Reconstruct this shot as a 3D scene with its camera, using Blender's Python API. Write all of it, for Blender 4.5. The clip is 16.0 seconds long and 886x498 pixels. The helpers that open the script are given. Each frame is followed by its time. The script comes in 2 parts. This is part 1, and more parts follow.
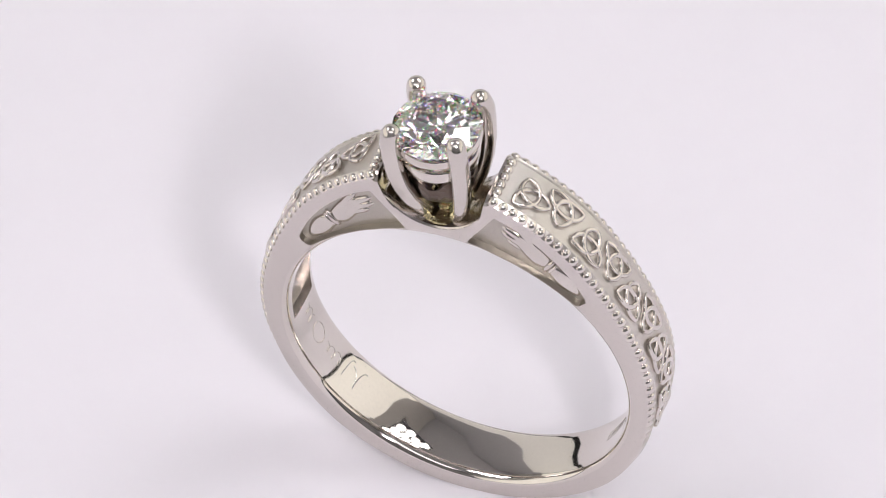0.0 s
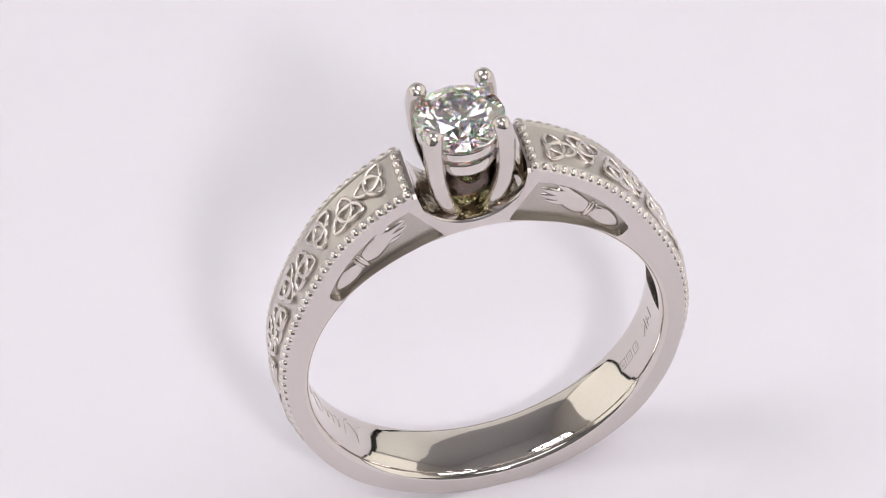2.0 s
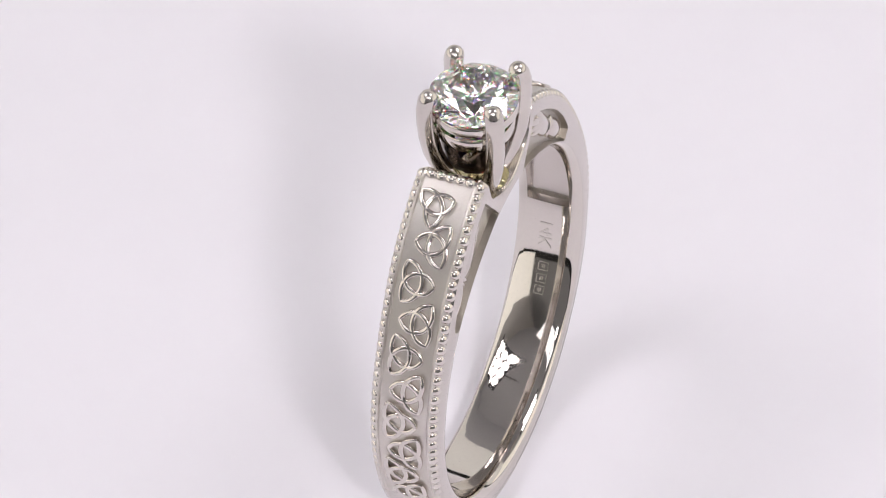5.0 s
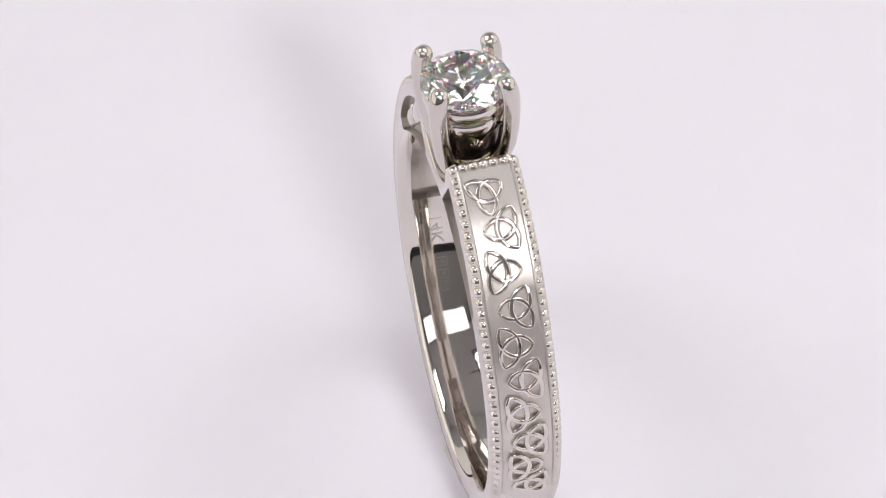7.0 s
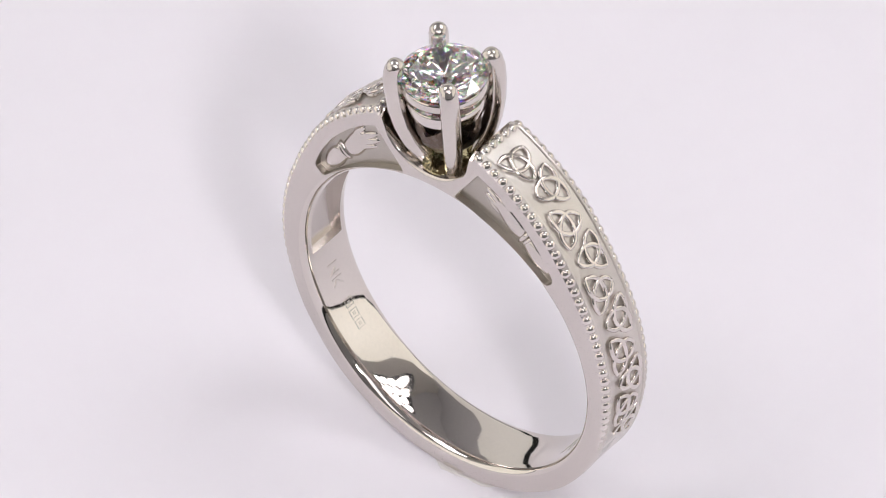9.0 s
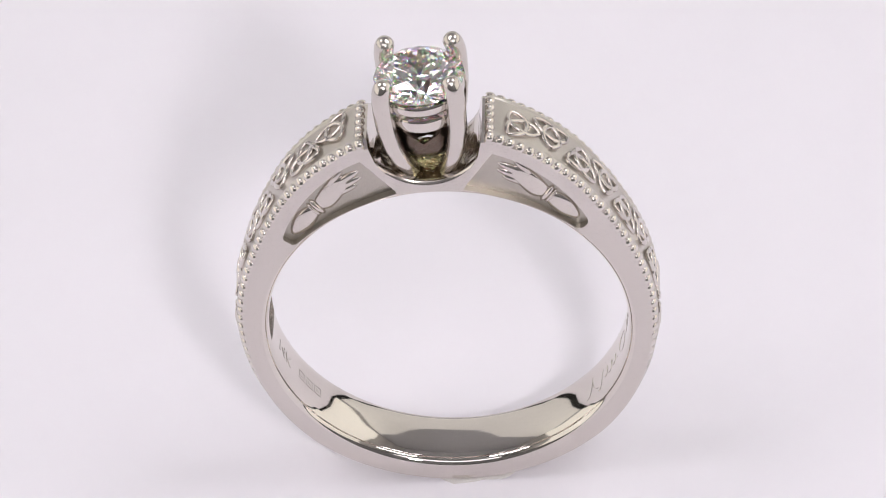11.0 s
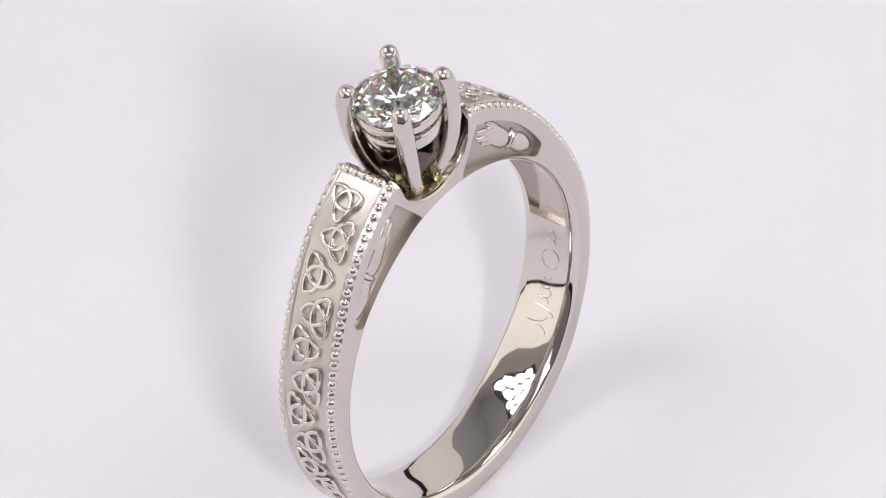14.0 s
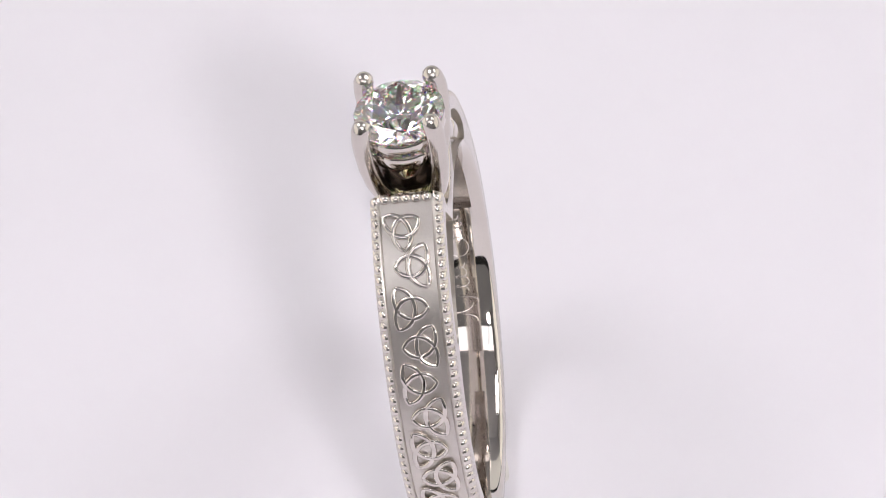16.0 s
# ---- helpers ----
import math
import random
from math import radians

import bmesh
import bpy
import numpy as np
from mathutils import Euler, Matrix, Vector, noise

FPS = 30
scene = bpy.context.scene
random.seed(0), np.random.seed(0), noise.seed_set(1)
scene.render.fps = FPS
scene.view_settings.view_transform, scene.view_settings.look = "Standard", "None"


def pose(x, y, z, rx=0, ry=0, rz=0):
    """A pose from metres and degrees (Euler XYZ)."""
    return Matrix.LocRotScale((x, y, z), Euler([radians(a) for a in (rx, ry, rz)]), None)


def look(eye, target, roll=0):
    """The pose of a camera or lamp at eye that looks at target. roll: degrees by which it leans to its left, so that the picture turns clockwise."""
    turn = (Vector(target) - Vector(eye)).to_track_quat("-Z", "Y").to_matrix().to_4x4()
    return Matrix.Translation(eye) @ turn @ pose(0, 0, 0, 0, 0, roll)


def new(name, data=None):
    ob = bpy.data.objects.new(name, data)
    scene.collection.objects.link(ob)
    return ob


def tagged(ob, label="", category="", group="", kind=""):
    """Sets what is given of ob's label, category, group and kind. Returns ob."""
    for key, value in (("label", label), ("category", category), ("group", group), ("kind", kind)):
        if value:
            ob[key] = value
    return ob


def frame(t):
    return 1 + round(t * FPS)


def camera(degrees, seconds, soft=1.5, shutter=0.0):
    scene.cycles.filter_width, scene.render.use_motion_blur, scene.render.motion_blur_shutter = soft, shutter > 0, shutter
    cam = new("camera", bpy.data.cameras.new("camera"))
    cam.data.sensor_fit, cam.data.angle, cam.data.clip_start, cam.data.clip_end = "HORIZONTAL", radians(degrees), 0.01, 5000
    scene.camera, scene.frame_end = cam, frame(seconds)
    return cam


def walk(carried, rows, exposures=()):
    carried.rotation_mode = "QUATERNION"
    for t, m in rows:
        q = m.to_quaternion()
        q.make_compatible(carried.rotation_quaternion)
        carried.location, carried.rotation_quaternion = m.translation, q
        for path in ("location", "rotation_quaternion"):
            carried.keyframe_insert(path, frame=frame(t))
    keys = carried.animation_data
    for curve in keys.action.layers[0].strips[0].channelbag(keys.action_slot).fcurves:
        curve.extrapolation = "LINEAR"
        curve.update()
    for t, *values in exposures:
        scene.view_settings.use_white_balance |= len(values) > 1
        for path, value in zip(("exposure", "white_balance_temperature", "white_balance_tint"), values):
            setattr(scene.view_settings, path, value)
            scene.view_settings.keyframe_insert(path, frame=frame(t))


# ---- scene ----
MM = 0.001

# ---- camera: still, on a macro stand, looking down at the table ----
EYE = Vector((0.0, -0.1750, 0.18765))
PAN, TILT, ROLL = -0.1641, 44.560, -7.121
cam = camera(10.062, 16.0, 1.0)
AIM = Vector((math.sin(radians(PAN)) * math.cos(radians(TILT)), math.cos(radians(PAN)) * math.cos(radians(TILT)), -math.sin(radians(TILT))))
STAND = look(EYE, EYE + AIM, ROLL)
walk(cam, [(0.0, STAND), (16.0, STAND)], exposures=[(0.0, 0.0), (16.0, 0.0)])

# ---- light: a photo box with lit side panels, two broad LED lamps, a small one in front and an added fill over the front edge ----
world = bpy.data.worlds.new("world")
world.use_nodes = True
world.node_tree.nodes["Background"].inputs[0].default_value = (0.95, 0.93, 1.0, 1)
world.node_tree.nodes["Background"].inputs[1].default_value = 0.25
scene.world = world
scene.cycles.max_bounces = scene.cycles.transmission_bounces = scene.cycles.glossy_bounces = 20


def area(name, eye, target, sx, sy, watts, colour):
    data = bpy.data.lights.new(name, "AREA")
    data.shape, data.size, data.size_y, data.energy, data.color = "RECTANGLE", sx, sy, watts, colour
    ob = new(name, data)
    ob.matrix_world = look(eye, target)
    return ob


# unseen fill, added to bring the table up to brightness from the south
area("front_fill", (0.0, -0.39, 0.53), (0, 0, 0.01), 0.60, 0.18, 0.58, (0.985, 0.955, 1.0))


# ---- materials ----
def material(name):
    m = bpy.data.materials.new(name)
    m.use_nodes = True
    return m, m.node_tree.nodes, m.node_tree.links, m.node_tree.nodes["Principled BSDF"]


def metal(name, colour, rough, spread=0.05, grain=9000.0, bump=0.05, wear=1500.0, stretch=(1, 1, 1), depth=0.00002):
    m, n, l, b = material(name)
    b.inputs["Metallic"].default_value = 1.0
    co = n.new("ShaderNodeTexCoord")
    mp = n.new("ShaderNodeMapping")
    mp.inputs["Scale"].default_value = stretch
    l.new(co.outputs["Object"], mp.inputs["Vector"])
    fine, broad = n.new("ShaderNodeTexNoise"), n.new("ShaderNodeTexNoise")
    fine.inputs["Scale"].default_value, fine.inputs["Detail"].default_value = grain, 3
    broad.inputs["Scale"].default_value, broad.inputs["Detail"].default_value = wear, 4
    for t in (fine, broad):
        l.new(mp.outputs[0], t.inputs["Vector"])
    r = n.new("ShaderNodeMapRange")
    r.inputs["To Min"].default_value, r.inputs["To Max"].default_value = max(0.02, rough - spread), rough + spread
    l.new(broad.outputs["Fac"], r.inputs["Value"])
    l.new(r.outputs[0], b.inputs["Roughness"])
    mix = n.new("ShaderNodeMix")
    mix.data_type = "RGBA"
    mix.inputs["A"].default_value = (*[c * 0.93 for c in colour], 1)
    mix.inputs["B"].default_value = (*colour, 1)
    l.new(fine.outputs["Fac"], mix.inputs["Factor"])
    l.new(mix.outputs["Result"], b.inputs["Base Color"])
    bp = n.new("ShaderNodeBump")
    bp.inputs["Strength"].default_value, bp.inputs["Distance"].default_value = bump, depth
    l.new(fine.outputs["Fac"], bp.inputs["Height"])
    l.new(bp.outputs[0], b.inputs["Normal"])
    return m


GOLD = (0.72, 0.675, 0.63)
POLISHED = metal("white_gold_polished", GOLD, 0.055, 0.025, 6000, 0.03)
SOFT = metal("white_gold_soft", (0.67, 0.625, 0.585), 0.15, 0.05, 7000, 0.06)
SATIN = metal("white_gold_satin", (0.66, 0.615, 0.58), 0.19, 0.05, 7000, 0.08)
FROSTED = metal("white_gold_frosted", (0.65, 0.61, 0.57), 0.35, 0.10, 9000, 0.3, 2500, depth=0.00003)
POCKET = metal("white_gold_dark_pocket", (0.49, 0.455, 0.41), 0.33, 0.10, 5000, 0.6, 1200, depth=0.00004)
KNOTTED = metal("white_gold_knots", (0.70, 0.655, 0.615), 0.11, 0.05, 5000, 0.25, 1800, depth=0.00003)
BEADED = metal("white_gold_beads", (0.74, 0.695, 0.65), 0.07, 0.03, 6000, 0.03)
# rough gold of the cut, its colour darkened for the shade in there
CUT_SHADED = metal("white_gold_cut_shaded", (0.46, 0.41, 0.345), 0.14, 0.07, 1500, 0.8, 900, depth=0.00012)
GILT = metal("yellow_gold_cast", (0.56, 0.51, 0.31), 0.12, 0.06, 1100, 1.0, 900, depth=0.00022)
# near-black brown: the shade inside the head, put into the metal's colour
CUP_SHADE = metal("cup_shade_brown", (0.15, 0.115, 0.095), 0.30, 0.10, 1000, 1.0, 700, depth=0.00022)
MARKED = metal("white_gold_engraved", (0.65, 0.61, 0.565), 0.20, 0.08, 9000, 0.3)


def plain(name, colour, rough, scale=40.0, vary=0.04, bump=0.05, depth=0.0003, spec=0.3):
    m, n, l, b = material(name)
    co = n.new("ShaderNodeTexCoord")
    a, c = n.new("ShaderNodeTexNoise"), n.new("ShaderNodeTexNoise")
    a.inputs["Scale"].default_value, c.inputs["Scale"].default_value = scale, scale * 22
    a.inputs["Detail"].default_value = c.inputs["Detail"].default_value = 4
    l.new(co.outputs["Object"], a.inputs["Vector"])
    l.new(co.outputs["Object"], c.inputs["Vector"])
    mix = n.new("ShaderNodeMix")
    mix.data_type = "RGBA"
    mix.inputs["A"].default_value = (*[k * (1 - vary) for k in colour], 1)
    mix.inputs["B"].default_value = (*colour, 1)
    l.new(a.outputs["Fac"], mix.inputs["Factor"])
    l.new(mix.outputs["Result"], b.inputs["Base Color"])
    b.inputs["Roughness"].default_value = rough
    b.inputs["Specular IOR Level"].default_value = spec
    bp = n.new("ShaderNodeBump")
    bp.inputs["Strength"].default_value, bp.inputs["Distance"].default_value = bump, depth
    l.new(c.outputs["Fac"], bp.inputs["Height"])
    l.new(bp.outputs[0], b.inputs["Normal"])
    return m


SHEET = plain("white_card", (0.87, 0.842, 0.90), 0.6, 30, 0.02, 0.03)
BLACK = plain("black_frame", (0.012, 0.012, 0.013), 0.5, 20)
MID = plain("warm_lining", (0.72, 0.70, 0.67), 0.8, 15)
COOL = plain("cool_lining", (0.60, 0.60, 0.63), 0.8, 15)
# dark tone for the unlit room behind the camera
DEEP = plain("dark_room_side", (0.26, 0.26, 0.265), 0.8, 15)
GREY = plain("pale_lining", (0.82, 0.812, 0.832), 0.8, 15)
HOUSING = plain("lamp_housing", (0.06, 0.06, 0.065), 0.4, 30)
PUTTY = plain("cream_putty", (0.78, 0.745, 0.73), 0.45, 900, 0.2, 0.3, 0.0001)


def glowing(name, colour, strength):
    m, n, l, b = material(name)
    b.inputs["Base Color"].default_value = (0.8, 0.8, 0.8, 1)
    b.inputs["Emission Color"].default_value = (*colour, 1)
    b.inputs["Emission Strength"].default_value = strength
    return m


LED_EAST = glowing("led_east", (0.985, 0.975, 1.0), 5.3)
LED_WEST = glowing("led_west", (1.0, 0.955, 1.0), 5.3)
LED_FRONT = glowing("led_front", (1.0, 0.965, 0.985), 160.0)
PANEL_SIDE = glowing("lit_diffuser_side", (1.0, 0.955, 0.85), 0.70)
PANEL_BACK = glowing("lit_diffuser_back", (1.0, 0.965, 0.90), 0.28)


def diamond_glass():
    m = bpy.data.materials.new("diamond")
    m.use_nodes = True
    n, l = m.node_tree.nodes, m.node_tree.links
    n.remove(n["Principled BSDF"])
    out = n["Material Output"]
    last = None
    for colour, ior in (((0.95, 0.949, 0.942, 1), 2.418), ((0.05, 0, 0, 1), 2.402), ((0, 0.05, 0, 1), 2.418), ((0, 0, 0.05, 1), 2.448)):
        g = n.new("ShaderNodeBsdfGlass")
        g.inputs["Color"].default_value, g.inputs["Roughness"].default_value, g.inputs["IOR"].default_value = colour, 0.0, ior
        if last is None:
            last = g
            continue
        add = n.new("ShaderNodeAddShader")
        l.new(last.outputs[0], add.inputs[0])
        l.new(g.outputs[0], add.inputs[1])
        last = add
    l.new(last.outputs[0], out.inputs["Surface"])
    return m


DIAMOND = diamond_glass()


# ---- building helpers ----
def solid(name, verts, faces, mat, parent=None, label="", smooth=None, scale=MM):
    """One mesh object from vertices in millimetres; smooth: the angle past which an edge is sharp."""
    me = bpy.data.meshes.new(name)
    me.from_pydata([[c * scale for c in v] for v in verts], [], faces)
    bm = bmesh.new()
    bm.from_mesh(me)
    bmesh.ops.recalc_face_normals(bm, faces=bm.faces)
    bm.to_mesh(me)
    bm.free()
    if smooth is not None:
        me.shade_smooth()
        me.set_sharp_from_angle(angle=radians(smooth))
    me.materials.append(mat)
    ob = new(name, me)
    ob.parent = parent
    if label:
        ob["label"] = label
    return ob


def box(x0, x1, y0, y1, z0, z1):
    v = [(x, y, z) for x in (x0, x1) for y in (y0, y1) for z in (z0, z1)]
    return v, [(0, 1, 3, 2), (4, 6, 7, 5), (0, 4, 5, 1), (2, 3, 7, 6), (0, 2, 6, 4), (1, 5, 7, 3)]


def joined(pieces):
    verts, faces = [], []
    for v, f in pieces:
        k = len(verts)
        verts += v
        faces += [tuple(i + k for i in q) for q in f]
    return verts, faces


def tube(path, radii, sides=8, closed=False, flat=1.0, up=(0, 0, 1), square=1.0):
    """A tube along a path; flat squashes its section along the direction up."""
    n = len(path)
    path = [Vector(p) for p in path]
    verts, faces = [], []
    for i, p in enumerate(path):
        a = path[(i - 1) % n] if closed or i else path[0]
        b = path[(i + 1) % n] if closed or i < n - 1 else path[-1]
        d = (b - a).normalized()
        s = d.cross(Vector(up)).normalized()
        u = s.cross(d)
        r = radii[i] if isinstance(radii, (list, tuple)) else radii
        for k in range(sides):
            w = 2 * math.pi * (k + 0.5) / sides
            c, h = math.cos(w), math.sin(w)
            c, h = math.copysign(abs(c) ** square, c), math.copysign(abs(h) ** square, h)
            verts.append(tuple(p + s * (r * c) + u * (r * flat * h)))
    for i in range(n if closed else n - 1):
        j = (i + 1) % n
        for k in range(sides):
            m = (k + 1) % sides
            faces.append((i * sides + k, i * sides + m, j * sides + m, j * sides + k))
    if not closed:
        faces += [tuple(range(sides)), tuple((n - 1) * sides + k for k in range(sides))]
    return verts, faces


def lathe(profile, sides=48, closed=True):
    """A ring-shaped solid about z from a closed (r, z) outline."""
    m = len(profile)
    verts = [(r * math.cos(2 * math.pi * k / sides), r * math.sin(2 * math.pi * k / sides), z) for k in range(sides) for r, z in profile]
    faces = []
    for k in range(sides):
        j = (k + 1) % sides
        for i in range(m if closed else m - 1):
            h = (i + 1) % m
            faces.append((k * m + i, k * m + h, j * m + h, j * m + i))
    return verts, faces


def dome(rx, ry, rz, rings=5, sides=12):
    """A rounded cap on the plane z = 0."""
    verts, faces = [], []
    for i in range(rings):
        a = math.pi / 2 * i / rings
        verts += [(rx * math.cos(a) * math.cos(2 * math.pi * k / sides), ry * math.cos(a) * math.sin(2 * math.pi * k / sides), rz * math.sin(a)) for k in range(sides)]
    verts.append((0, 0, rz))
    for i in range(rings - 1):
        for k in range(sides):
            j = (k + 1) % sides
            faces.append((i * sides + k, i * sides + j, (i + 1) * sides + j, (i + 1) * sides + k))
    t = (rings - 1) * sides
    faces += [(t + k, t + (k + 1) % sides, len(verts) - 1) for k in range(sides)]
    faces.append(tuple(range(sides))[::-1])
    return verts, faces


def moved(piece, m):
    v, f = piece
    return [tuple(m @ Vector(p)) for p in v], f


# ---- the place: a white table inside a photo box ----
def photo_box():
    v, f = lathe([(0, -12), (330, -12), (334, -8), (334, -2), (331, 0), (0, 0)], 96, False)
    tagged(solid("table", v, f, SHEET, None, smooth=40), "smooth matt white photo table seen from above", "table", kind="structure")
    v, f = box(-520, 520, -520, 520, -90, -80)
    tagged(solid("floor", v, f, GREY), "plain pale floor of the photo box", "floor", kind="structure")
    v, f = lathe([(14, -80), (14, -12), (60, -12), (60, -80)], 48)
    tagged(solid("turntable_foot", v, f, HOUSING, None, smooth=40), "dark round foot under the photo table", "turntable")
    for name, b in (("wall_north", (-500, 500, 480, 500)), ("wall_south", (-500, 500, -500, -480)), ("wall_east", (480, 500, -480, 480)), ("wall_west", (-500, -480, -480, 480))):
        v, f = box(*b, -80, 760)
        # the unseen south wall is coloured dark in place of the unlit room
        lining = {"wall_south": DEEP, "wall_north": COOL}.get(name, MID)
        tagged(solid(name, v, f, lining), "plain grey wall round the box, out of view", "wall", kind="structure")
    # black lower frame and lit cream diffusers round the table
    for k, name in enumerate(("north", "west", "south", "east")):
        turn = pose(0, 0, 0, 0, 0, 90 * k)
        rise = {"north": 36, "west": 14, "south": 46, "east": 14}[name]
        v, f = moved(box(-470, 470, 462, 478, -80, rise), turn)
        tagged(solid("trim_" + name, v, f, BLACK), "black frame along the foot of the box wall", "frame", kind="structure")
        if name == "south":
            continue
        v, f = moved(box(-455, 455, 466, 477, rise + 1, 360), turn)
        tagged(solid("light_panel", v, f, PANEL_BACK if name == "north" else PANEL_SIDE), "cream lit diffuser panel along the box wall", "light panel", "light panels of the box")
    v, f = box(-500, 500, -500, 500, 760, 775)
    tagged(solid("ceiling", v, f, COOL), "plain grey fabric top of the photo box", "ceiling", kind="structure")


def led_array(eye, size, glow):
    """A square head with four staggered rows of round diodes, hung from the top of the box."""
    lamp = tagged(new("led_lamp"), "black lamp with rows of bright white diodes", "lamp", "led lamps")
    v, f = box(-84 * size, 84 * size, -76 * size, 76 * size, 1, 14)
    solid("housing", v, f, HOUSING, lamp)
    first = None
    for row in range(4):
        for k in range(4):
            if first is None:
                v, f = moved(dome(17.5 * size, 16.0 * size, 4.0 * size, 3, 20), pose(0, 0, 0, 180, 0, 0))
                first = solid("led", v, f, glow, lamp, smooth=60)
                ob = first
            else:
                ob = new("led", first.data)
                ob.parent = lamp
            ob.matrix_basis = pose((-60 + 36 * k + 12 * (row % 2)) * size * MM, (-52 + 35 * row) * size * MM, 0.9 * MM)
    lamp.matrix_world = look(eye, (0, 0, 0.012))
    top = lamp.matrix_world.inverted() @ Vector((eye[0], eye[1], 0.76)) / MM
    mid = Vector((0, 0, 60))
    pts = [Vector((0, 0, 13)) * (1 - q) ** 2 + mid * 2 * q * (1 - q) + top * q * q for q in np.linspace(0, 1, 14)]
    v, f = tube(pts, 5, 10, False, 1.0, (1, 0, 0))
    solid("arm", v, f, HOUSING, lamp, smooth=40)
    return lamp


# ---- the ring; millimetres in its own space: y along the finger, z up through the stone ----
R_IN, W = 8.85, 1.75
SHOULDER = 76.6
OUT = [(-90, 10.24), (-45, 10.24), (-33, 10.24), (-17, 10.28), (-10, 10.31), (4, 10.44), (13, 10.55), (23, 10.68), (33, 10.88), (43.5, 11.28), (54, 11.86), (62, 12.26), (71, 12.68), (76.6, 12.93)]
WIN_HI = [(41.4, 9.72), (41.7, 9.95), (42.6, 10.10), (46, 10.33), (50, 10.58), (57, 11.00), (65, 11.42), (70, 11.66), (74.3, 11.78), (76.8, 10.60), (80.0, 9.40)]
WIN_LO = [(41.4, 9.70), (41.7, 9.44), (42.6, 9.30), (50, 9.23), (60, 9.20), (70, 9.20), (80.0, 9.32)]
HOLLOW = [(-3.0, 8.85), (-2.6, 9.30), (15, 9.45), (35, 9.75), (60, 10.4), (70, 10.7), (70.5, 8.85)]
CUT_Z, CUT_R = 12.54, 2.78


def table_at(rows, a):
    return float(np.interp(a, [r[0] for r in rows], [r[1] for r in rows]))


def outer(a):
    """The outline's radius at a degrees from +x; the two sides are alike."""
    return table_at(OUT, a if a <= 90 else 180 - a)


def stations():
    """Angles from the foot, up one side, to the cut under the stone, with the outline's radius at each."""
    rows = [(float(a), outer(a)) for a in np.arange(-90, 40.2, 1.5)]
    extra = [-3.3, -3.0, -2.6, -2.2, 41.4, 41.7, 42.6, 70.0, 70.5, 74.3, 74.6, 74.8, 75.2, 76.0, SHOULDER]
    rows += [(float(a), outer(a)) for a in np.arange(42.6, 76, 1.1)] + [(float(a), outer(a)) for a in extra]
    rows = sorted(set((round(a, 3), r - (0.0 if a < 76.1 else 0.06 if a < 76.5 else 0.20)) for a, r in rows))
    last = rows[-1][0]
    for k in range(1, 31):
        s = -radians(90) * (k / 30) ** 1.0
        x, z = CUT_R * math.cos(s), CUT_Z + CUT_R * math.sin(s)
        a = math.degrees(math.atan2(z, x))
        last = max(last + 0.02, a)
        rows.append((last, math.hypot(x, z)))
    return rows


def inside(y):
    """The inner face is crowned across the finger, a comfort fit."""
    return R_IN + y * y / 80 + 0.020 * y ** 4


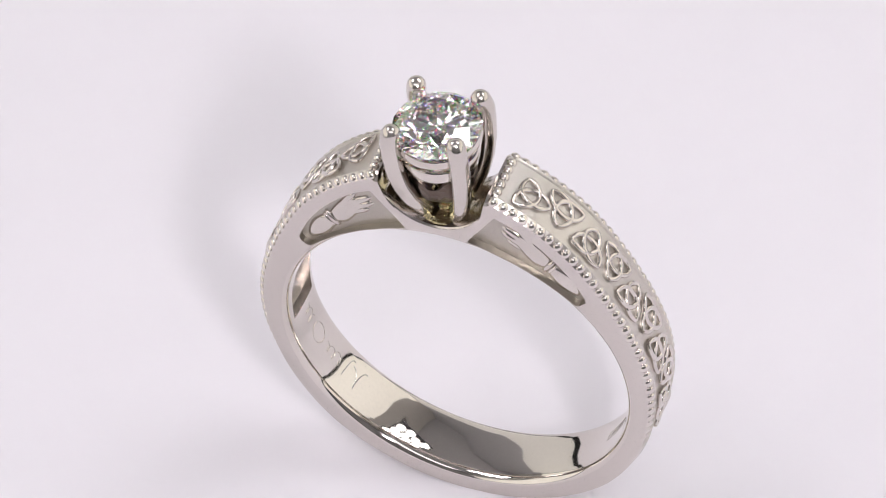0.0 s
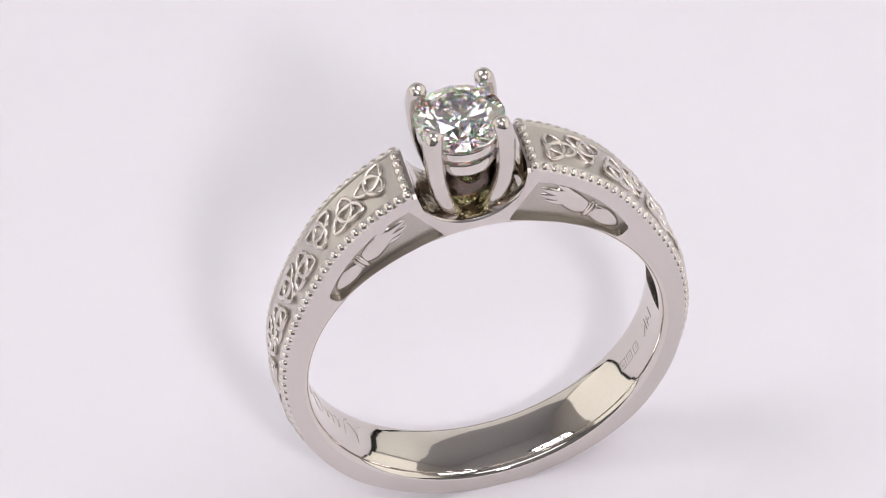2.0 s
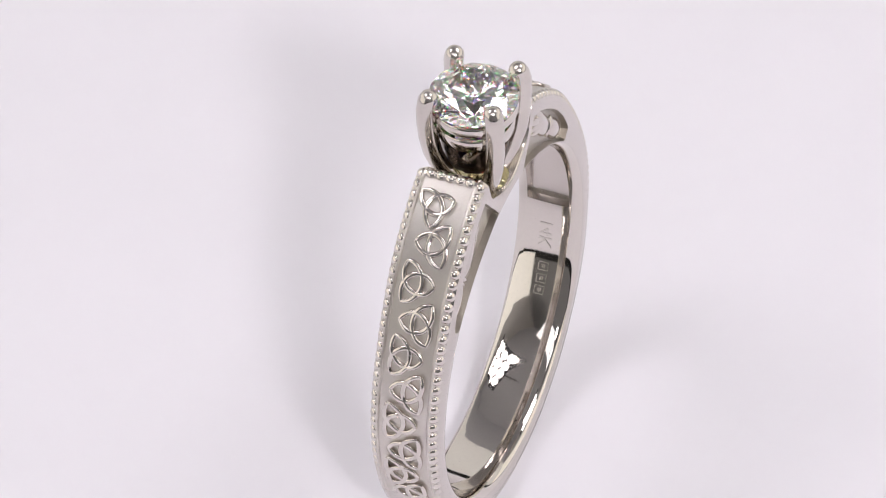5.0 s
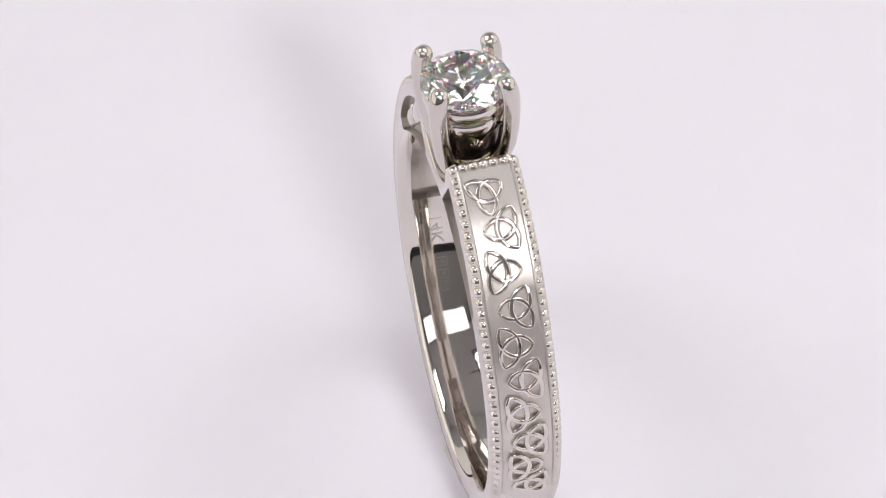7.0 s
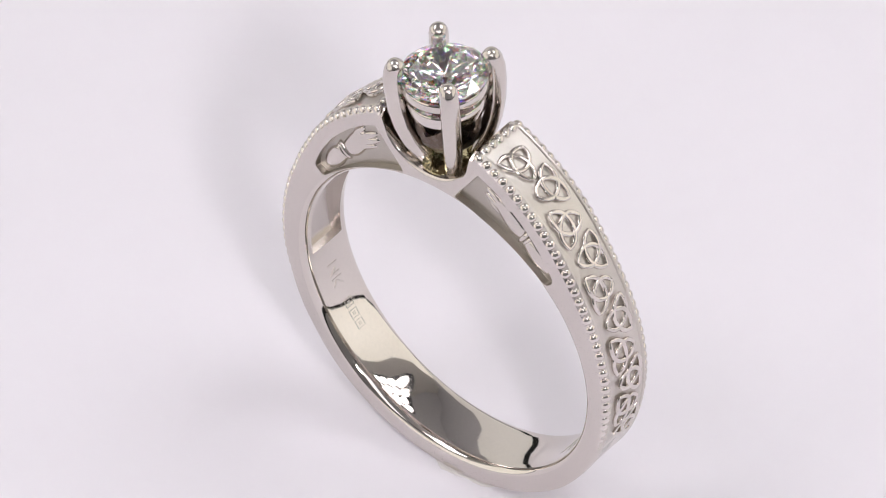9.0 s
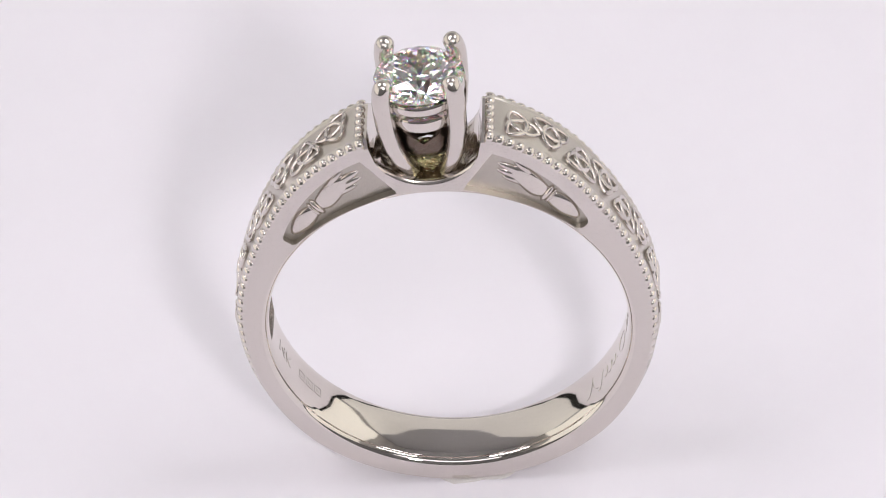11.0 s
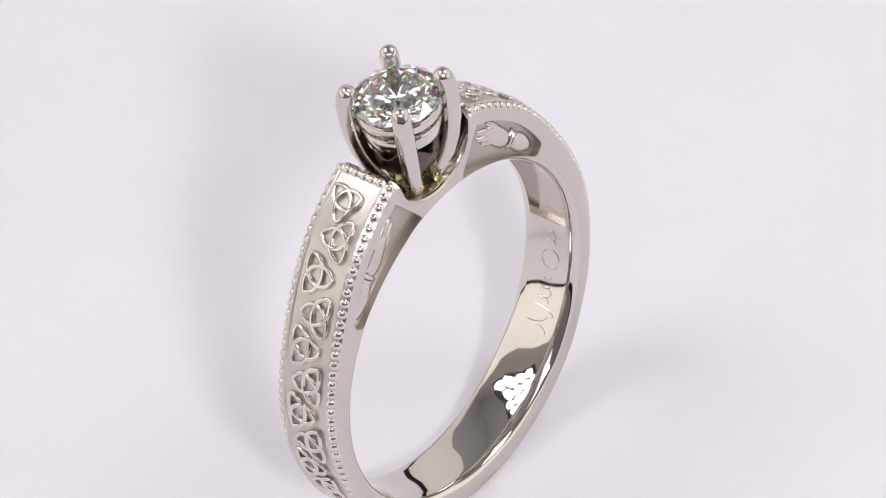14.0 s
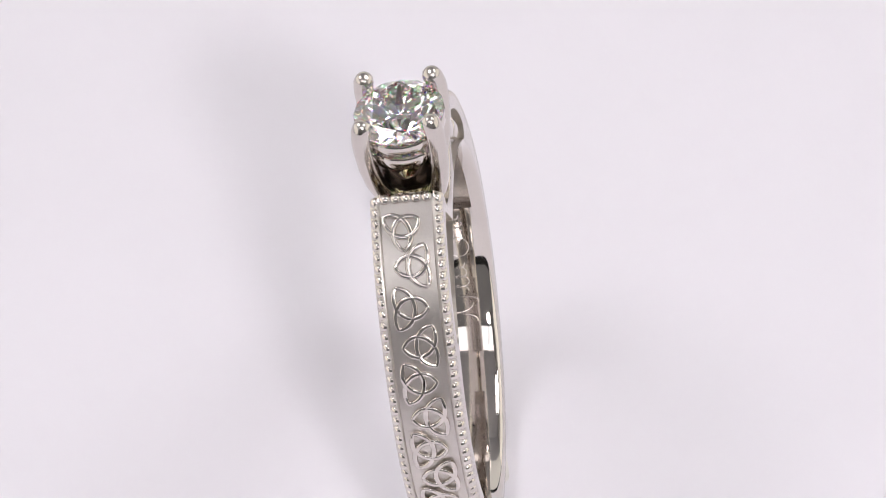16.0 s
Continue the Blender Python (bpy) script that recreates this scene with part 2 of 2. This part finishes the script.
def band(parent):
    right = stations()
    rows = right + [(180 - a, r) for a, r in reversed(right[:-1])][:-1]
    rings, wins = [], []
    for a, r_out in rows:
        m = a if a <= 90 else 180 - a
        shoulder = m <= SHOULDER
        deco = float(np.clip((m + 44) / 36, 0, 1)) if shoulder else float(np.clip((r_out - 11.7) / 1.0, 0, 1))
        rnd = 0.10 + 0.22 * float(np.clip((-15 - m) / 25, 0, 1))
        lo, hi = table_at(WIN_LO, m), table_at(WIN_HI, m)
        window = 41.4 < m < 80.0
        if not 41.4 <= m <= 80.0:
            mid = R_IN + 0.45 * (min(r_out, 10.5) - R_IN) if m < 40 else 9.27
            lo, hi = mid - 0.02, mid + 0.02
        hi = min(hi, r_out - 0.3)
        lo = max(R_IN + 0.3, min(lo, hi - 0.01))
        hi = max(hi, lo + 0.01)
        h = table_at(HOLLOW, m) if -3.0 < m < 70.5 else R_IN
        drop = 0.10 * deco if m <= 75.0 else 0.0
        c1 = 0.30 * deco + rnd * (1 - deco)
        half = [(-0.38, max(h, inside(0.38))), (-0.76, max(h, inside(0.76))), (-1.12, max(h, inside(1.12))), (-1.14, inside(1.14)), (-W + 0.40, inside(W - 0.40)), (-W + 0.22, R_IN + 0.145), (-W + 0.09, min(R_IN + 0.245, lo - 0.10)),
                (-W + 0.02, min(R_IN + 0.37, lo - 0.05)), (-W, min(R_IN + 0.48, lo - 0.01)), (-W, lo), (-W, hi),
                (-W, r_out - c1 - 0.10), (-W + 0.02 + 0.3 * rnd * (1 - deco), r_out - c1 - 0.02 + 0.55 * rnd * (1 - deco)), (-1.60 - 0.04 * (1 - deco), r_out - 0.22 * deco),
                (-1.36, r_out - 0.02 * deco), (-1.28, r_out - drop * 0.3), (-1.22, r_out - drop)]
        loop = half + [(-y, r) for y, r in reversed(half)]
        c, s = math.cos(radians(a)), math.sin(radians(a))
        rings.append([(r * c, y, r * s) for y, r in loop])
        wins.append((window, lo, hi, c, s))
    n, k = len(rings), len(rings[0])
    verts = [p for ring in rings for p in ring]
    faces = []
    cut = {9, k - 1 - 10}
    for i in range(n):
        j = (i + 1) % n
        both = wins[i][0] and wins[j][0]
        for e in range(k):
            g = (e + 1) % k
            if both and e in cut:
                continue
            faces.append((i * k + e, i * k + g, j * k + g, j * k + e))
    ob = solid("band", verts, faces, SATIN, parent, smooth=34)
    # the engraved panel is frosted, the inside polished, the low cut walls coloured as shaded
    ob.data.materials.append(FROSTED)
    ob.data.materials.append(POLISHED)
    ob.data.materials.append(CUT_SHADED)
    for p in ob.data.polygons:
        x, y, z = (q / MM for q in p.center)
        r = math.hypot(x, z)
        m = math.degrees(math.atan2(z, abs(x)))
        along = abs((p.normal.x * x + p.normal.z * z) / r)
        if abs(y) < W - 0.01 and r < 9.26 and along > 0.3:
            p.material_index = 2
        elif abs(y) < 1.56 and -20 < m < 75.1 and r > outer(m) - 0.25:
            p.material_index = 1
        elif m > 76.55 and abs(y) < 1.5 and r > 9.3:
            p.material_index = 3 if r < 11.2 else 2
    # pockets of darker, rougher gold behind the pierced windows
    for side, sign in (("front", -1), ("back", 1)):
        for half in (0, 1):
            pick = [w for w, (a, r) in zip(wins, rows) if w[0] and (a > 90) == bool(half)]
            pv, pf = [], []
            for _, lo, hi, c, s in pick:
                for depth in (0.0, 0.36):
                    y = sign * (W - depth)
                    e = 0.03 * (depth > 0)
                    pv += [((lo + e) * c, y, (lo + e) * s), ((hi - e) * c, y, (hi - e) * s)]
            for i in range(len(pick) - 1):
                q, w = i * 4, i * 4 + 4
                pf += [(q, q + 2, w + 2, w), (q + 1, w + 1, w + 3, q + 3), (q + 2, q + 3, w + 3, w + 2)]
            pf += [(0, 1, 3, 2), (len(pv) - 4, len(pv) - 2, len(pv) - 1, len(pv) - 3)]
            me = solid("window_recess", pv, pf, POCKET, ob, "recessed darker pocket in the shoulder", smooth=40)
    return ob


def on_band(a, y, lift=0.0, slant=0.0):
    """A pose on the outer face: local x along the finger, local y along the band, z outwards."""
    r = outer(a) + lift
    e = 0.5
    b0, b1 = outer(a - e), outer(a + e)
    p0 = Vector((b0 * math.cos(radians(a - e)), 0, b0 * math.sin(radians(a - e))))
    p1 = Vector((b1 * math.cos(radians(a + e)), 0, b1 * math.sin(radians(a + e))))
    t = (p1 - p0).normalized()
    side = Vector((0, 1, 0))
    up = side.cross(t)
    m = Matrix((side, t, up)).transposed().to_4x4() @ Matrix.Rotation(radians(slant), 4, "Y")
    m.translation = Vector((r * math.cos(radians(a)), y, r * math.sin(radians(a)))) * MM
    return m


def spaced(first, last, step):
    """Angles with equal steps of arc along the outer face."""
    out, a = [], first
    while a > last:
        out.append(a)
        a -= math.degrees(step / outer(a)) / max(0.3, 1.0)
    return out


def milgrain(parent):
    v, f = dome(0.272, 0.265, 0.19, 5, 14)
    first = solid("milgrain_bead", v, f, BEADED, parent, smooth=60)
    spots = []
    for a in spaced(75.6, -24, 0.54):
        spots += [(a, -1.51), (a, 1.51)]
    spots += [(75.75, y) for y in (-0.99, -0.495, 0.0, 0.495, 0.99)]
    half_turn = Matrix.Rotation(math.pi, 4, "Z")
    for i, (a, y) in enumerate(spots):
        for k in range(2):
            ob = first if i == 0 and k == 0 else new("milgrain_bead", first.data)
            ob.parent = parent
            m = on_band(a, y, -0.235 if abs(y) > 1.2 else -0.105, 38 * (y > 1.2) - 38 * (y < -1.2))
            fade = Matrix.Diagonal((0.75 + 0.25 * min(1, max(0, (a + 24) / 25)), 1.0, 0.45 + 0.55 * min(1, max(0, (a + 24) / 28)), 1))
            ob.matrix_basis = (half_turn if k else Matrix()) @ m @ fade


def knot_strands(flip):
    """Three half circles from tip to tip; one tip points across the panel."""
    strands = []
    for k in range(3):
        w = 2 * math.pi * k / 3 + math.pi
        cx, cy = 0.577 * math.cos(w), 0.577 * math.sin(w)
        pts = []
        for i in range(25):
            a = w + math.pi / 2 + math.pi * i / 24
            x, y = cx + math.cos(a), cy + math.sin(a)
            over = 0.03 * math.sin(3 * math.pi * i / 24 + math.pi / 2 * 0) * (1 if k != 1 else -1)
            qx, qy = (x - 0.27) * 0.86 * flip, y * 1.00
            pts.append((qx, qy, 0.055 + over - qy * qy / 23))
        strands.append(pts)
    return strands


def knots(parent):
    meshes = []
    for flip in (1, -1):
        v, f = joined([tube(p, [0.140 - 0.04 * abs(i / 12 - 1) ** 3 for i in range(25)], 12, False, 0.9, (0, 0, 1), 0.72) for p in knot_strands(flip)])
        meshes.append((v, f))
    half_turn = Matrix.Rotation(math.pi, 4, "Z")
    data = {}
    for k in range(2):
        for i, a in enumerate(KNOT_ANGLES):
            flip = i % 2
            if flip not in data:
                ob = solid("trinity_knot", *meshes[flip], KNOTTED, parent, "raised polished three-looped knot", smooth=70)
                data[flip] = ob.data
            else:
                ob = new("trinity_knot", data[flip])
                ob.parent = parent
                ob["label"] = "raised polished three-looped knot"
            m = on_band(a, -0.06 if flip == 0 else 0.06, -0.07)
            if i == 0:
                m = m @ Matrix.Rotation(radians(28), 4, "Z") @ Matrix.Diagonal((0.95, 0.95, 1, 1))
            ob.matrix_basis = (half_turn if k else Matrix()) @ m


KNOT_ANGLES = [69.4, 60.8, 51.6, 42.4, 33.0, 23.4, 13.6, 3.8, -6.0, -15.4]


def reliefs(ring):
    """The raised ornament in each window: a tapered cuff, a ridge and a hand with fingers towards the stone, bent to
    the shoulder.
    """
    pieces = [("cuff", moved(dome(1.15, 0.56, 0.44, 6, 22), pose(-1.72, -0.06, 0))),
              ("ridge", moved(dome(0.17, 0.60, 0.46, 5, 14), pose(-0.60, 0.0, 0, 0, 0, 6))),
              ("ridge", moved(dome(0.13, 0.52, 0.42, 5, 14), pose(-0.84, 0.0, 0, 0, 0, 6))),
              ("palm", moved(dome(1.20, 0.62, 0.46, 6, 24), pose(0.48, 0.02, 0, 0, 0, 2))),
              ("finger_lobe", moved(dome(0.75, 0.26, 0.41, 5, 14), pose(0.85, 0.46, -0.07, 0, 0, 16))),
              ("finger_lobe", moved(dome(0.90, 0.26, 0.41, 5, 14), pose(1.35, 0.16, -0.07, 0, 0, 4))),
              ("finger_lobe", moved(dome(0.85, 0.25, 0.39, 5, 14), pose(1.35, -0.14, -0.07, 0, 0, -3))),
              ("finger_lobe", moved(dome(0.75, 0.23, 0.36, 5, 14), pose(1.10, -0.38, -0.07, 0, 0, -9)))]
    for side in (-1, 1):
        for half in (0, 1):
            def bend(flat):
                v = []
                for x, y, z in flat:
                    a = 59.8 + math.degrees(x / 10.2)
                    lo, hi = table_at(WIN_LO, a), table_at(WIN_HI, min(a, 74))
                    r = lo + (hi - lo) * (0.50 + 0.12 * (x > 0) * min(1, x)) + y * min(1.0, (hi - lo) / 1.35)
                    c = r * math.cos(radians(a))
                    v.append((-c if half else c, side * (W - 0.37 + 0.55 * z), r * math.sin(radians(a))))
                return v
            palm = None
            for name, (flat, f) in sorted(pieces, key=lambda p: p[0] != "palm"):
                if palm is None:
                    palm = solid("relief_ornament", bend(flat), f, SOFT, ring, "raised hand-shaped ornament inside the window", smooth=60)
                else:
                    solid(name, bend(flat), f, SOFT, palm, smooth=60)


def setting(ring):
    """Four prongs, two gallery rails and the stone."""
    for sx in (-1, 1):
        for sy in (-1, 1):
            u = Vector((sx, sy, 0)).normalized()
            rows = [(1.15, 9.85, 0.42), (1.45, 10.4, 0.45), (1.84, 11.1, 0.46), (2.19, 12.1, 0.47), (2.40, 13.2, 0.48), (2.48, 14.3, 0.48), (2.48, 15.08, 0.48), (2.38, 15.55, 0.48), (2.30, 15.73, 0.47)]
            rr = [(float(np.interp(q, range(9), [r[0] for r in rows])), float(np.interp(q, range(9), [r[1] for r in rows])), float(np.interp(q, range(9), [r[2] for r in rows]))) for q in np.linspace(0, 8, 25)]
            for k in range(1, 6):
                w = k / 6 * math.pi / 2
                rr.append((2.29 - 0.02 * k, 15.73 + 0.42 * math.sin(w), 0.46 * math.cos(w) + 0.01))
            v, f = tube([tuple(u * r + Vector((0, 0, z))) for r, z, _ in rr], [q[2] for q in rr], 14, False, 1.0, (-u.y, u.x, 0))
            solid("prong", v, f, SOFT, ring, smooth=50)
    v, f = lathe([(1.70, 14.10), (2.02, 14.13), (2.12, 14.27), (2.12, 14.55), (2.05, 14.68), (1.80, 14.62)], 64)
    solid("upper_rail", v, f, POLISHED, ring, smooth=40)
    v, f = lathe([(1.45, 12.95), (1.80, 12.95), (1.90, 13.05), (1.95, 13.6), (1.88, 13.72), (1.58, 13.72)], 64)
    solid("lower_rail", v, f, POLISHED, ring, smooth=40)
    # added cup, coloured dark like the shaded far wall of the cut
    v, f = lathe([(0.70, 10.70), (1.10, 10.85), (1.38, 11.15), (1.55, 11.7), (1.62, 12.2), (1.62, 12.75), (1.50, 12.8), (1.40, 11.9), (1.0, 11.1)], 48)
    # the added cup's rim dips between the prongs and its wall is uneven
    rng = random.Random(4)
    lump = [rng.uniform(0.95, 1.05) for _ in v]
    v = [(x * k, y * k, z - (z > 11.6) * 0.35 * (z - 11.6) * (0.55 + math.cos(4 * math.atan2(y, x)))) for (x, y, z), k in zip(v, lump)]
    solid("shade_cup", v, f, CUP_SHADE, ring, "added dark cup standing in for the shade under the stone", smooth=50)
    v, f = lathe([(0.0, 9.55), (1.55, 9.6), (1.5, 9.82), (1.15, 9.92), (0.42, 10.1), (0.30, 10.4), (0.26, 10.95), (0.0, 11.05)], 40, False)
    v = [(x * 1.5, y, z + 0.10 * abs(x) * (abs(x) > 0.9)) for x, y, z in v]
    solid("seat", v, f, GILT, ring, "yellowish cast seat in the cut", smooth=50)


def stone(ring):
    """A round brilliant: table, stars, kites, upper girdle, girdle, lower girdle, mains."""
    rg, zg = 2.20, 15.02
    table, z_t = 1.24, zg + 0.66
    verts = []
    def circle(r, z, n, off):
        k = len(verts)
        verts.extend((r * math.cos(2 * math.pi * (i + off) / n), r * math.sin(2 * math.pi * (i + off) / n), z) for i in range(n))
        return [k + i for i in range(n)]
    T = circle(table, z_t, 8, 0.5)
    K = circle(1.70, zg + 0.445, 8, 0.0)
    G = circle(rg, zg + 0.05, 16, 0.0)
    H = circle(rg, zg - 0.05, 16, 0.0)
    L = circle(0.52, zg - 1.525, 8, 0.5)
    verts.append((0, 0, zg - 1.95))
    tip = len(verts) - 1
    faces = [tuple(T)]
    for i in range(8):
        j = (i + 1) % 8
        t0, t1, g = T[(i - 1) % 8], T[i], G[2 * i]
        faces.append((t0, t1, K[i]))
        faces.append((K[i], t1, K[j]))
        m = G[2 * i + 1]
        faces += [(K[i], m, g), (K[i], K[j], m), (K[j], G[(2 * i + 2) % 16], m)]
    for i in range(16):
        j = (i + 1) % 16
        faces.append((G[i], G[j], H[j], H[i]))
    for i in range(8):
        a, b, c = H[2 * i], H[2 * i + 1], H[(2 * i + 2) % 16]
        faces += [(a, b, L[i]), (b, c, L[i])]
        faces.append((c, L[(i + 1) % 8], L[i]))
        faces.append((L[i], L[(i + 1) % 8], tip))
    solid("diamond", verts, faces, DIAMOND, ring, "clear round brilliant-cut diamond")


def bent(verts, a0, y0, sign):
    """Wrap flat shapes (x along the band, y across) onto the inner face."""
    out = []
    for x, y, z in verts:
        a = radians(a0) + sign * x / R_IN
        r = inside(y0 + y) + 0.012 - z
        out.append((r * math.cos(a), y0 + y, r * math.sin(a)))
    return out


def marks(parent):
    cu = bpy.data.curves.new("mark", "FONT")
    cu.body, cu.size, cu.extrude, cu.align_x, cu.align_y = "14K", 1.0, 0.02, "CENTER", "CENTER"
    cu.resolution_u = 3
    t = new("mark", cu)
    me = t.evaluated_get(bpy.context.evaluated_depsgraph_get()).to_mesh()
    v = [tuple(p.co) for p in me.vertices]
    f = [tuple(p.vertices) for p in me.polygons]
    bpy.data.objects.remove(t)
    v = bent([(x, y, z + 0.01) for x, y, z in v], -15.5, 0.0, -1)
    solid("stamp", v, f, MARKED, parent, "engraved carat mark reading 14K")

    def frame_piece(w, h, t):
        q = w / 2
        r = h / 2
        return joined([box(-q, q, r - t, r, 0, 0.025), box(-q, q, -r, -r + t, 0, 0.025), box(-q, -q + t, -r + t, r - t, 0, 0.025), box(q - t, q, -r + t, r - t, 0, 0.025), box(-q * 0.4, q * 0.4, -r * 0.35, r * 0.35, 0, 0.02)])

    for a in (-27.5, -31.8, -35.8):
        v, f = frame_piece(0.48, 0.56, 0.05)
        solid("stamp", bent(v, a, -0.05, -1), f, MARKED, parent, "small engraved stamp")
    # the maker's mark: plain engraved scrolls and a ring
    for x0, length, loops, height in ((0.0, 0.95, 1.0, 0.72), (0.95, 0.45, 0.5, 0.85), (1.6, 1.5, 3.0, 0.34), (3.45, 1.1, 0.0, 0.52), (4.9, 1.0, 2.0, 0.36)):
        n = 48
        path = []
        for i in range(n):
            q = i / (n - 1)
            w = 2 * math.pi * loops * q
            if loops:
                path.append((x0 + length * q + 0.16 * math.sin(w), height * math.cos(w) * (0.8 + 0.2 * math.sin(5 * q)), 0.0))
            else:
                path.append((x0 + length * (0.5 + 0.5 * math.cos(2 * math.pi * q)), height * math.sin(2 * math.pi * q), 0.0))
        v, f = tube(path, 0.030, 6, False)
        solid("stroke", bent(v, 224.0, 0.15, -1), f, MARKED, parent, "plain engraved scroll")


def engagement_ring():
    ring = tagged(new("engagement_ring"), "polished white gold solitaire ring with trinity knots, turning on the table", "ring")
    b = band(ring)
    reliefs(ring)
    setting(ring)
    stone(ring)
    marks(b)
    knots(b)
    milgrain(b)
    return ring


def putty_pad():
    rnd = random.Random(4)
    pieces = []
    for x, y, sx, sy, sz in ((0.0, 0.1, 1.9, 1.0, 0.16), (1.1, -0.25, 1.3, 0.7, 0.15), (-1.0, 0.2, 1.3, 0.8, 0.16), (0.4, 0.55, 1.0, 0.4, 0.13), (-0.5, -0.4, 1.0, 0.5, 0.13)):
        v, f = dome(sx, sy, sz, 5, 20)
        v = [(p[0] * (1 + rnd.uniform(-0.05, 0.05)), p[1] * (1 + rnd.uniform(-0.08, 0.08)), p[2]) for p in v]
        pieces.append(moved((v, f), pose(x, y, 0, 0, 0, rnd.uniform(-20, 20))))
    v, f = joined(pieces)
    return tagged(solid("putty_pad", v, f, PUTTY, None, smooth=60), "small flattened cream putty pad under the ring", "putty")


photo_box()
led_array((0.180, 0.010, 0.300), 1.0, LED_EAST)
led_array((-0.160, 0.025, 0.300), 1.0, LED_WEST)
led_array((0.095, -0.345, 0.297), 0.3, LED_FRONT)
RING = engagement_ring()
PAD = putty_pad()

# the turntable's angle in degrees, every half second
TURN = [-26.63, -17.31, -8.33, 0.36, 9.17, 18.15, 27.06, 35.98, 44.99, 53.97, 62.92, 71.87, 80.85, 89.88, 99.0, 108.21, 117.46, 126.74, 136.14, 145.67, 155.25, 164.77, 174.13, 183.24, 192.06, 200.84, 209.73, 218.59, 227.59, 236.49, 245.47, 254.64, 263.85]


def motions():
    """Ring and pad ride on the table, which turns once in about twenty seconds."""
    seat = pose(0.000643, -0.000867, 0.010290, 0, 0, 0.036) @ Matrix.Rotation(radians(3.122), 4, "X") @ Matrix.Rotation(radians(0.576), 4, "Y")
    foot = pose(0.0003, 0.0004, 0)
    ring_rows, pad_rows = [], []
    for i, angle in enumerate(TURN):
        t = i * 0.5
        turn = Matrix.Rotation(radians(angle), 4, "Z")
        ring_rows.append((t, turn @ seat))
        pad_rows.append((t, turn @ foot))
    walk(RING, ring_rows)
    walk(PAD, pad_rows)


motions()
